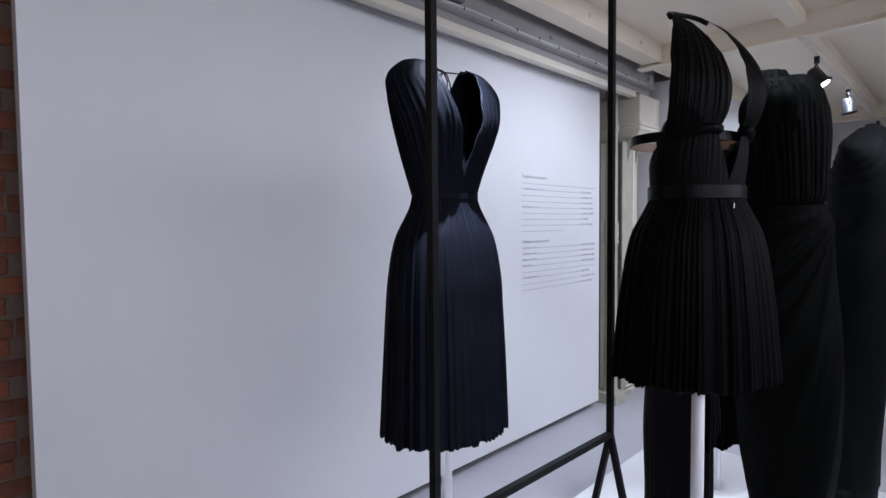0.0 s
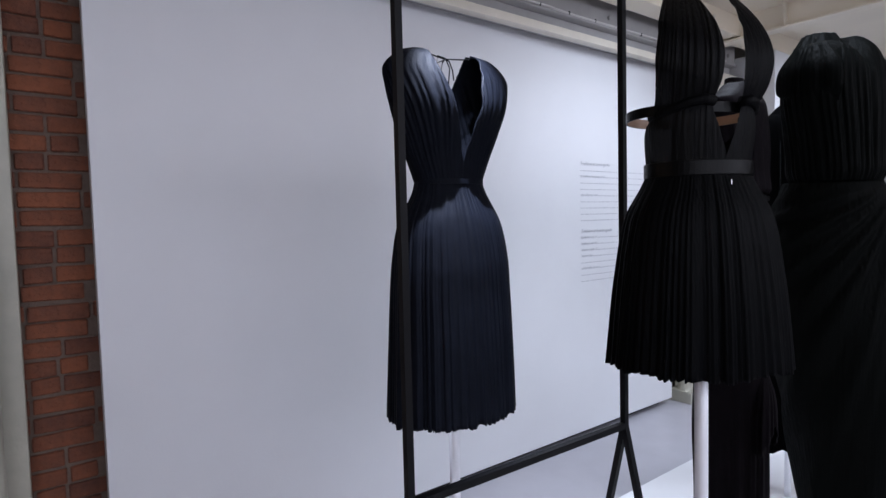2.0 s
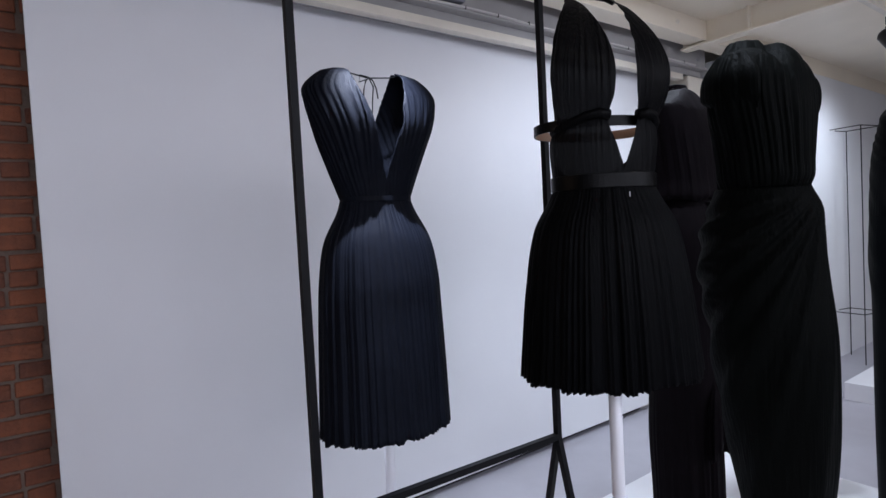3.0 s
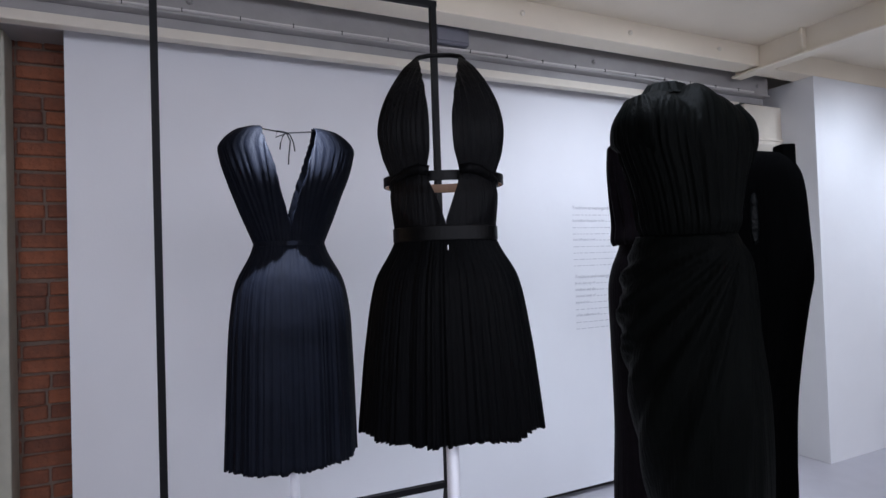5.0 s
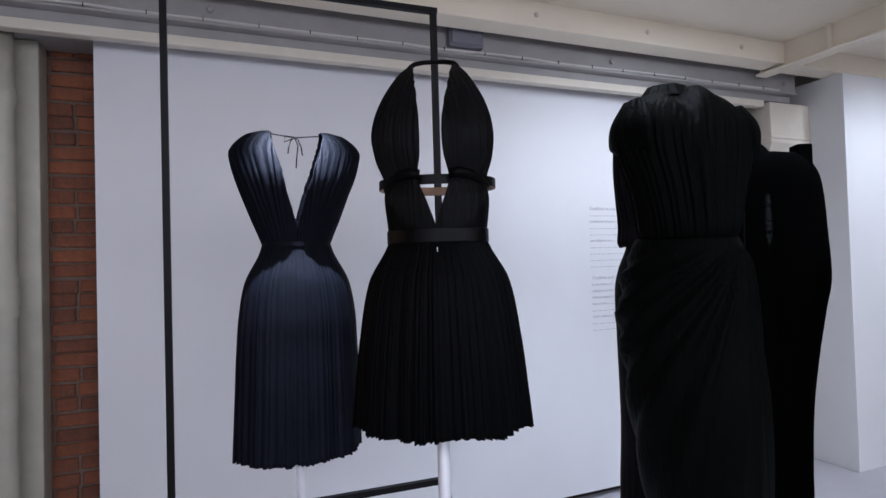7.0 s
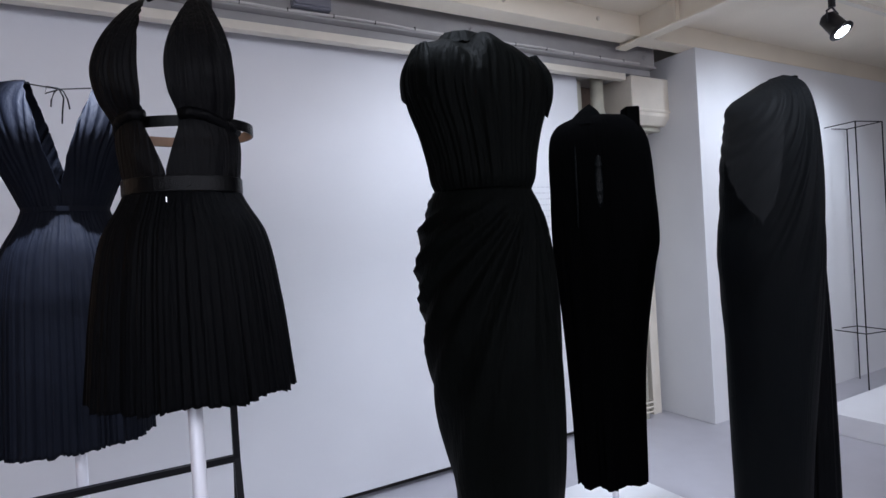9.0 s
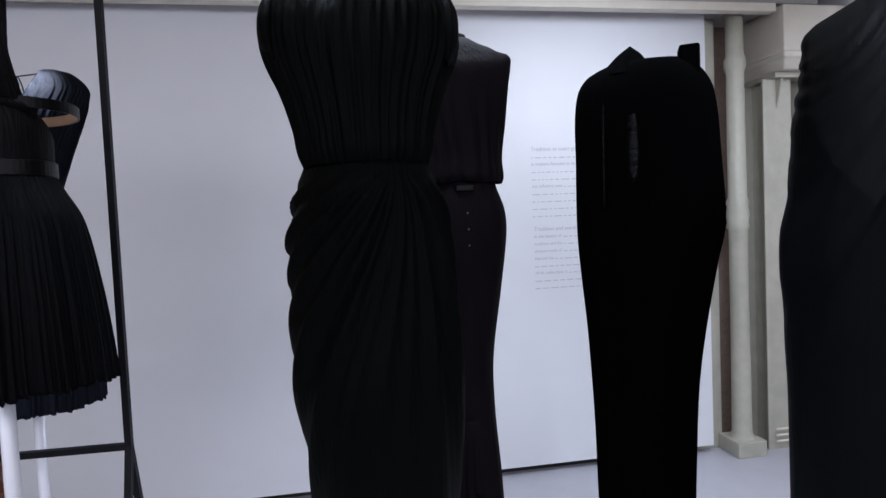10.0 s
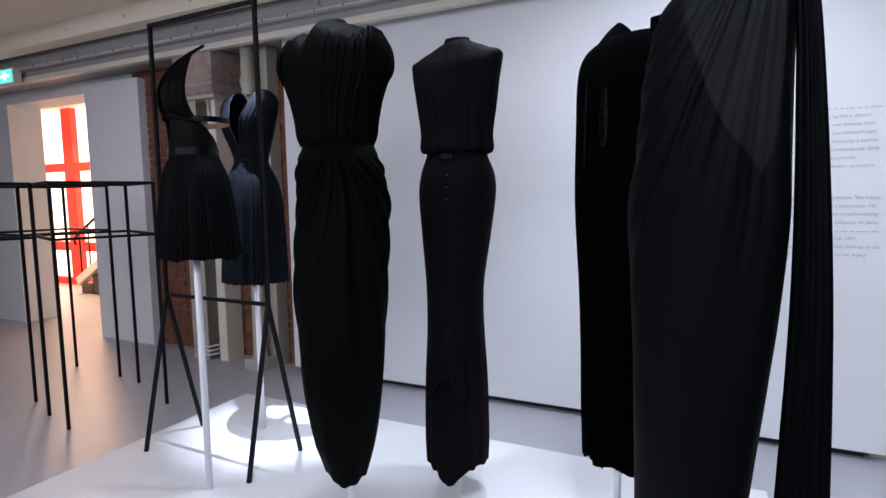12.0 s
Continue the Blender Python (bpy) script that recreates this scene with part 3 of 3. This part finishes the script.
rows_now = rows
for side in (1, -1):
    part("bodice", cloth(rows, lambda th, z, s: 0.0055 * (0.3 + math.sin(math.pi * min(1, s * 1.1))) * ripple((abs(th) - 0.2) * (6.5 + 4 * s), 3 + side), 60, 120, front=lambda z: navy_span(z, side)), M_NAVY, d, smooth=True, solid=0.004)
part("waistband", band(0.115, 0.078, 1.727, 1.742, 0.004), M_NAVY, d)
bm = tube([(-0.085, 0.0, 2.118), (0.0, 0.01, 2.108), (0.085, 0.0, 2.114)], 0.0022, 6)
for pts in ([(0, 0.005, 2.109), (-0.012, 0.002, 2.095), (-0.02, 0, 2.07), (-0.022, 0, 2.05)], [(0, 0.005, 2.109), (0.012, 0.002, 2.1), (0.022, 0, 2.075), (0.026, 0, 2.045)], [(0, 0.005, 2.109), (-0.03, 0, 2.112), (-0.035, 0, 2.09), (0, 0.003, 2.105)], [(0, 0.005, 2.109), (0.012, 0, 2.08), (0.006, 0, 2.03), (0.004, 0, 2.0)]):
    tube(pts, 0.0022, 6, bm)
part("neck_tie", bm, M_BLACK, d, "thin black cord tied in a bow")

# halter dress
d = dress("halter_dress", "black pleated chiffon halter dress with leather straps", 1.106, -1.872, -24)
rows = [(1.725, 0.122, 0.096, 0, 0), (1.69, 0.138, 0.11, 0, 0), (1.615, 0.179, 0.138, 0, 0), (1.47, 0.205, 0.16, 0, 0), (1.34, 0.219, 0.172, 0, 0), (1.26, 0.227, 0.177, 0, 0)]
part("skirt", cloth(rows, lambda th, z, s: (0.003 + 0.017 * s) * (pleat(th, 54, 5) - 0.6) + 0.005 * s * ripple(th * 1.1, 6), 50, 460, hem=lambda th: 0.018 * wob(th * 2.2, 7) + 0.007 * pleat(th, 54, 5)), M_BLACK, d, smooth=True, solid=0.003)
rows = [(2.184, 0.064, 0.012, -0.003, 0.03), (2.143, 0.092, 0.032, -0.003, -0.005), (2.06, 0.131, 0.058, -0.004, -0.044), (1.985, 0.149, 0.07, -0.005, -0.06), (1.92, 0.145, 0.08, -0.004, -0.046), (1.865, 0.129, 0.086, -0.002, -0.02), (1.82, 0.134, 0.098, 0, -0.006), (1.735, 0.126, 0.098, 0, 0)]
halter_rows = rows
span_rows = [(2.184, 0.052, 1.25), (2.13, 0.044, 1.5), (2.0, 0.027, 1.55), (1.92, 0.028, 1.5), (1.865, 0.037, 1.62), (1.80, 0.016, 2.1), (1.755, 0.001, 2.7), (1.735, 0.0, 3.14)]


def halter_span(z, side):
    a = curve_at(halter_rows, z)[0]
    v, b = curve_at(span_rows, z)
    f = math.asin(min(0.97, max(0, v) / a))
    return (f, b) if side > 0 else (-f, -b)


for side in (1, -1):
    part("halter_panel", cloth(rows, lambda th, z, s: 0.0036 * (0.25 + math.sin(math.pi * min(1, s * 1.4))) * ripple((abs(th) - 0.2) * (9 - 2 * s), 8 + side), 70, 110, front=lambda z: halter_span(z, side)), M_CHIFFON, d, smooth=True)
for side in (1, -1):
    pts = [(side * x, y, z) for x, y, z in ((0.036, -0.102, 1.874), (0.06, -0.102, 1.878), (0.085, -0.086, 1.874), (0.107, -0.06, 1.863), (0.123, -0.026, 1.854), (0.126, 0.0, 1.85))]
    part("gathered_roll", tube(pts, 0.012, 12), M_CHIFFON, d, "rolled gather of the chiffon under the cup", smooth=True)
part("belt", band(0.131, 0.105, 1.71, 1.744, 0.005), M_LEATHER, d, "shiny black leather belt", bevel=0.0015)
strap = part("chest_strap", band(0.154, 0.125, 1.852, 1.876, 0.004, 0.036), M_LEATHER, d, "black leather chest strap", bevel=0.001)
part("strap_lining", band(0.1498, 0.1208, 1.8525, 1.8755, 0.001, 0.036), M_TAN, strap, "tan leather lining")
part("neck_band", tube([(-0.064, 0.028, 2.178), (-0.053, 0.047, 2.194), (-0.03, 0.058, 2.202), (0, 0.063, 2.204), (0.03, 0.058, 2.202), (0.053, 0.047, 2.194), (0.062, 0.028, 2.178)], 0.0065, 8), M_LEATHER, d, "black leather neck band", smooth=True)
part("clasp", boxes((0.002, -0.1115, 1.682, 0.0045, -0.106, 1.698)), M_CHROME, d, "tiny chrome clasp")

# draped column dress
d = dress("draped_dress", "long black draped jersey dress with gathered bodice", 1.92, -1.887, -20)


def bodice_fold(th, z, s):
    return (0.0055 * ripple(th * 7.5 + 0.5 * wob(z * 3, 4), 11) + 0.004 * ripple(th * 3.1 + 0.8 * wob(z * 2, 6), 12)) * smooth01(s * 3) * (1 - 0.4 * smooth01(s * 4 - 3))


rows = [(2.207, 0.02, 0.015, 0, 0.015), (2.204, 0.09, 0.055, 0, 0.012), (2.19, 0.152, 0.082, 0, 0.008), (2.155, 0.2, 0.105, 0, 0), (2.09, 0.227, 0.12, 0, 0), (2.01, 0.232, 0.128, 0, 0), (1.955, 0.221, 0.132, 0, 0), (1.88, 0.189, 0.132, 0, 0), (1.80, 0.166, 0.13, 0, 0), (1.745, 0.158, 0.13, 0, 0), (1.712, 0.146, 0.118, 0, 0)]
bm = cloth(rows, bodice_fold, 80, 360, power=2.15)
for v in bm.verts:
    v.co.z += (0.03 * wob(v.co.x * 14, 5) - 0.05 * v.co.x - 0.05 - 0.04 * math.exp(-((v.co.x + 0.07) / 0.034) ** 2)) * smooth01((v.co.z - 2.0) / 0.18)
part("bodice", bm, M_DRAPE, d, smooth=True, solid=0.003).matrix_basis = pose(0.005, -0.008, 0, 0, 0, 18)


def sleeve_rows(sx):
    return [(2.125, 0.012, 0.045, sx * 0.188, 0), (2.06, 0.026, 0.085, sx * 0.203, 0), (1.99, 0.024, 0.09, sx * 0.205, 0), (1.95 - 0.01 * sx, 0.016, 0.075, sx * 0.194, 0)]


for sx in (1, -1):
    part("cap_sleeve", cloth(sleeve_rows(sx), lambda th, z, s: 0.004 * ripple(th * 1.5, 13 + sx), 24, 60, hem=lambda th: 0.02 * wob(th, 5)), M_DRAPE, d, smooth=True, solid=0.003).matrix_basis = pose(0.005, -0.008, 0, 0, 0, 18)


def drape_fold(th, z, s):
    t = (th + math.pi) % (2 * math.pi) - math.pi
    phi = math.atan2((t - 0.85) * 0.17, 1.76 - z)
    fan = 0.015 * ripple(phi * 5.5, 14) * smooth01((1.70 - z) / 0.08) * (1 - 0.55 * smooth01((1.45 - z) / 0.8))
    ruche = 0.0042 * math.sin(z * 2 * math.pi / 0.041 + 2 * wob(z * 5)) * math.exp(-((t + 1.6) / 0.22) ** 2) * smooth01((z - 1.15) / 0.3)
    return fan + ruche


rows = [(1.715, 0.150, 0.128, 0, 0), (1.66, 0.172, 0.148, 0, 0), (1.58, 0.193, 0.158, -0.002, 0.01), (1.45, 0.204, 0.166, 0, 0.012), (1.2, 0.2, 0.172, 0.01, -0.012), (0.95, 0.178, 0.165, 0.022, -0.024), (0.75, 0.148, 0.15, 0.026, -0.03), (0.55, 0.118, 0.118, 0.026, -0.028), (0.46, 0.1, 0.09, 0.026, -0.026), (0.42, 0.09, 0.078, 0.026, -0.026)]
part("skirt", cloth(rows, drape_fold, 130, 320, hem=lambda th: 0.035 * math.exp(-((((th + math.pi) % (2 * math.pi)) - math.pi - 0.9) / 0.6) ** 2) + 0.02 * wob(th * 2, 9)), M_DRAPE, d, smooth=True, solid=0.003)
part("collar", cloth([(2.19, 0.055, 0.042, -0.035, 0.02), (2.145, 0.09, 0.062, -0.035, 0.015)], lambda th, z, s: 0.006 * ripple(th * 1.4, 15), 8, 80, hem=lambda th: 0.02 * wob(th, 4)), M_DRAPE, d, smooth=True, solid=0.003)

# plum blouse and fishtail skirt
d = dress("plum_dress", "plum-black two-piece dress with fishtail skirt", 2.222, -1.437, 6)
rows = [(2.176, 0.012, 0.012, 0.005, 0.01), (2.17, 0.05, 0.035, 0.005, 0.01), (2.15, 0.092, 0.052, 0.005, 0.005), (2.118, 0.167, 0.066, 0.004, 0), (2.10, 0.201, 0.075, 0.004, 0), (2.07, 0.201, 0.09, 0.004, 0), (2.0, 0.19, 0.104, 0, 0), (1.9, 0.174, 0.112, 0, 0), (1.78, 0.157, 0.114, 0, 0), (1.715, 0.160, 0.12, 0, 0), (1.695, 0.152, 0.112, 0, 0)]
bm = cloth(rows, lambda th, z, s: 0.006 * smooth01(s * 2 - 0.3) * ripple(th * 3.2 + 0.5 * wob(z * 4, 2), 21), 70, 240, hem=lambda th: 0.012 * wob(th * 1.5, 6), power=2.3)
for v in bm.verts:
    v.co.z += (0.07 * v.co.x + 0.008 * wob(v.co.x * 25, 2)) * smooth01((v.co.z - 1.95) / 0.15)
part("blouse", bm, M_PLUM, d, smooth=True, solid=0.003)


def fishtail(th, z, s):
    t = (th + math.pi) % (2 * math.pi) - math.pi
    return 0.018 * smooth01((1.0 - z) / 0.5) * math.exp(-(t / 0.9) ** 2) * ripple(t * 2.6, 22) + 0.003 * smooth01((1.0 - z) / 0.4) * ripple(th * 4, 23)


rows = [(1.71, 0.13, 0.1, 0, 0), (1.68, 0.138, 0.11, 0, 0), (1.61, 0.164, 0.132, 0, 0.005), (1.53, 0.173, 0.142, -0.004, 0.01), (1.35, 0.156, 0.14, -0.012, 0.015), (1.12, 0.130, 0.138, -0.022, 0.02), (0.95, 0.128, 0.14, -0.022, 0.02), (0.7, 0.14, 0.15, -0.02, 0.02), (0.42, 0.146, 0.146, -0.018, 0.015), (0.31, 0.142, 0.146, -0.018, 0.015)]
skirt = part("skirt", cloth(rows, fishtail, 120, 260, hem=lambda th: 0.07 * math.exp(-((((th + math.pi) % (2 * math.pi)) - math.pi) / 0.5) ** 2) + 0.015 * wob(th * 3, 8)), M_PLUM, d, smooth=True, solid=0.003)
part("flounce", cloth([(0.95, 0.025, 0.016, -0.02, -0.117), (0.86, 0.065, 0.03, -0.02, -0.124), (0.74, 0.09, 0.036, -0.02, -0.126)], lambda th, z, s: 0.01 * s * ripple(th * 2.2, 25), 20, 80, hem=lambda th: 0.12 * abs(math.sin(th))), M_PLUM, d, smooth=True, solid=0.002)
part("collar", cloth([(2.187, 0.053, 0.033, 0.004, 0.012), (2.16, 0.06, 0.04, 0.004, 0.01)], lambda th, z, s: 0.002 * ripple(th * 2, 27), 6, 60, hem=lambda th: 0.01 * math.cos(2 * th)), M_PLUM, d, smooth=True, solid=0.003)
part("buckle", boxes((-0.035, -0.124, 1.668, 0.022, -0.11, 1.688)), M_LEATHER, d, "dark clasp at the waist", bevel=0.003)
for i in range(3):
    b = part("button", lathe([(0.002, 0), (0.0028, 0.002), (0.001, 0.003)], 10), M_BOX, skirt)
    b.matrix_basis = pose(-0.003, -(0.128, 0.133, 0.133)[i], 1.60 - 0.05 * i, 90, 0, 0)

# velvet cape gown
d = dress("velvet_gown", "long black velvet gown with closed cape sleeves", 2.928, -1.382, -28)


def velvet_fold(th, z, s):
    return 0.006 * smooth01(s * 2) * ripple(th * 2.4 + 0.2 * wob(z * 2, 3), 31) + 0.006 * smooth01((0.9 - z) / 0.4) * ripple(th * 4, 32)


rows = [(2.127, 0.02, 0.015, 0.02, 0.01), (2.125, 0.075, 0.05, 0.02, 0.01), (2.115, 0.118, 0.06, 0.01, 0), (2.075, 0.192, 0.08, -0.004, 0), (1.99, 0.233, 0.092, -0.002, 0), (1.75, 0.246, 0.097, 0.004, 0), (1.53, 0.25, 0.1, 0.006, 0), (1.4, 0.233, 0.1, -0.004, 0), (1.15, 0.2, 0.095, -0.016, 0), (0.93, 0.181, 0.09, -0.024, 0), (0.6, 0.168, 0.09, -0.026, 0), (0.40, 0.16, 0.09, -0.026, 0)]
part("gown", cloth(rows, velvet_fold, 110, 280, hem=lambda th: 0.03 * wob(th * 2.5, 12)), M_VELVET, d, smooth=True, solid=0.003)
part("shoulder_peak", cloth([(2.172, 0.006, 0.015, -0.04, 0.0), (2.14, 0.045, 0.045, -0.045, 0.0), (2.07, 0.1, 0.08, -0.06, 0)], lambda th, z, s: 0, 14, 50), M_VELVET, d, smooth=True)
part("collar_tab", boxes((0.118, -0.045, 2.03, 0.185, 0.035, 2.148)), M_VELVET, d, bevel=0.008)
part("satin_insert", cloth([(1.93, 0.005, 0.003, -0.036, -0.087), (1.9, 0.016, 0.01, -0.038, -0.088), (1.74, 0.021, 0.01, -0.04, -0.092), (1.68, 0.005, 0.006, -0.04, -0.092)], lambda th, z, s: 0.003 * ripple(z * 20, 33), 24, 30), M_SATIN, d, "glossy dark satin insert", smooth=True)
part("sleeve_slit", cloth([(1.97, 0.003, 0.003, -0.135, -0.074), (1.9, 0.005, 0.005, -0.137, -0.077), (1.66, 0.004, 0.005, -0.14, -0.081), (1.6, 0.002, 0.003, -0.142, -0.082)], lambda th, z, s: 0, 20, 16), M_SATIN, d, "narrow satin-lined slit", smooth=True)

# charcoal one-shoulder gown
d = dress("one_shoulder_gown", "long charcoal jersey gown draped from one shoulder", 3.222, -1.992, -18)


def shoulder_fold(th, z, s):
    x = math.sin(th)
    phi = math.atan2((1.0 - x) * 0.21, 2.27 - z)
    return (0.017 * ripple(phi * 9, 41) + 0.004 * ripple(phi * 17, 44)) * smooth01((2.19 - z) / 0.2) * (1 - 0.85 * smooth01((1.7 - z) / 0.9)) * (0.25 + 0.75 * smooth01((x + 0.6) / 1.2))


rows = [(2.135, 0.03, 0.015, 0.05, 0.05), (2.13, 0.10, 0.042, 0.02, 0.05), (2.115, 0.152, 0.07, 0.0, 0.042), (2.06, 0.182, 0.12, 0.008, 0.02), (1.95, 0.191, 0.165, 0.009, 0.008), (1.8, 0.202, 0.185, 0.002, 0.004), (1.6, 0.215, 0.185, -0.004, 0.002), (1.45, 0.216, 0.178, -0.002, 0.004), (1.2, 0.2, 0.165, -0.004, 0.008), (1.0, 0.186, 0.155, -0.012, 0.012), (0.6, 0.16, 0.14, -0.03, 0.02), (0.16, 0.142, 0.126, -0.042, 0.02)]
gown_rows = [(z, a * 0.965 - (0.013 if z > 1.55 else 0.0), b * 0.9, sx + (0.004 if z > 1.55 else -0.006), sy) for z, a, b, sx, sy in rows]


def open_back(z):
    """The low back is cut away above a point at z 1.56."""
    left, right = curve_at(back_edge, z)
    return (left - 2 * math.pi, right)


back_edge = [(2.2, 4.1, 1.95), (2.06, 3.95, 2.0), (1.9, 3.68, 2.08), (1.79, 3.46, 2.17), (1.7, 3.2, 2.28), (1.64, 2.95, 2.4), (1.56, 2.65, 2.65), (0.1, 2.65, 2.65)]
bm = cloth(gown_rows, shoulder_fold, 160, 420, front=open_back)
for v in bm.verts:
    v.co.z += (0.48 * v.co.x - 0.012) * smooth01((v.co.z - 1.75) / 0.38)
part("gown", bm, M_CHARCOAL, d, smooth=True)
part("hanging_panel", cloth([(2.17, 0.016, 0.012, 0.187, 0.05), (1.9, 0.026, 0.016, 0.214, 0.045), (1.3, 0.042, 0.024, 0.243, 0.04), (0.7, 0.06, 0.03, 0.243, 0.045), (0.16, 0.074, 0.036, 0.234, 0.05)], lambda th, z, s: 0.006 * ripple(th * 2, 43), 50, 80), M_BLACK, d, "long hanging scarf panel", smooth=True)

# ---- far right: low plinth and tall wire frame ----
tagged(part("far_plinth", boxes((5.42, -2.6, 0, 8.2, -0.98, 0.15)), M_PLINTH, bevel=0.004), "low white display plinth further along", "plinth")
far = wire_box([(6.75, -0.75), (7.08, -0.82), (7.15, -0.5), (6.82, -0.43)], 0.52, 2.45, 0.004)
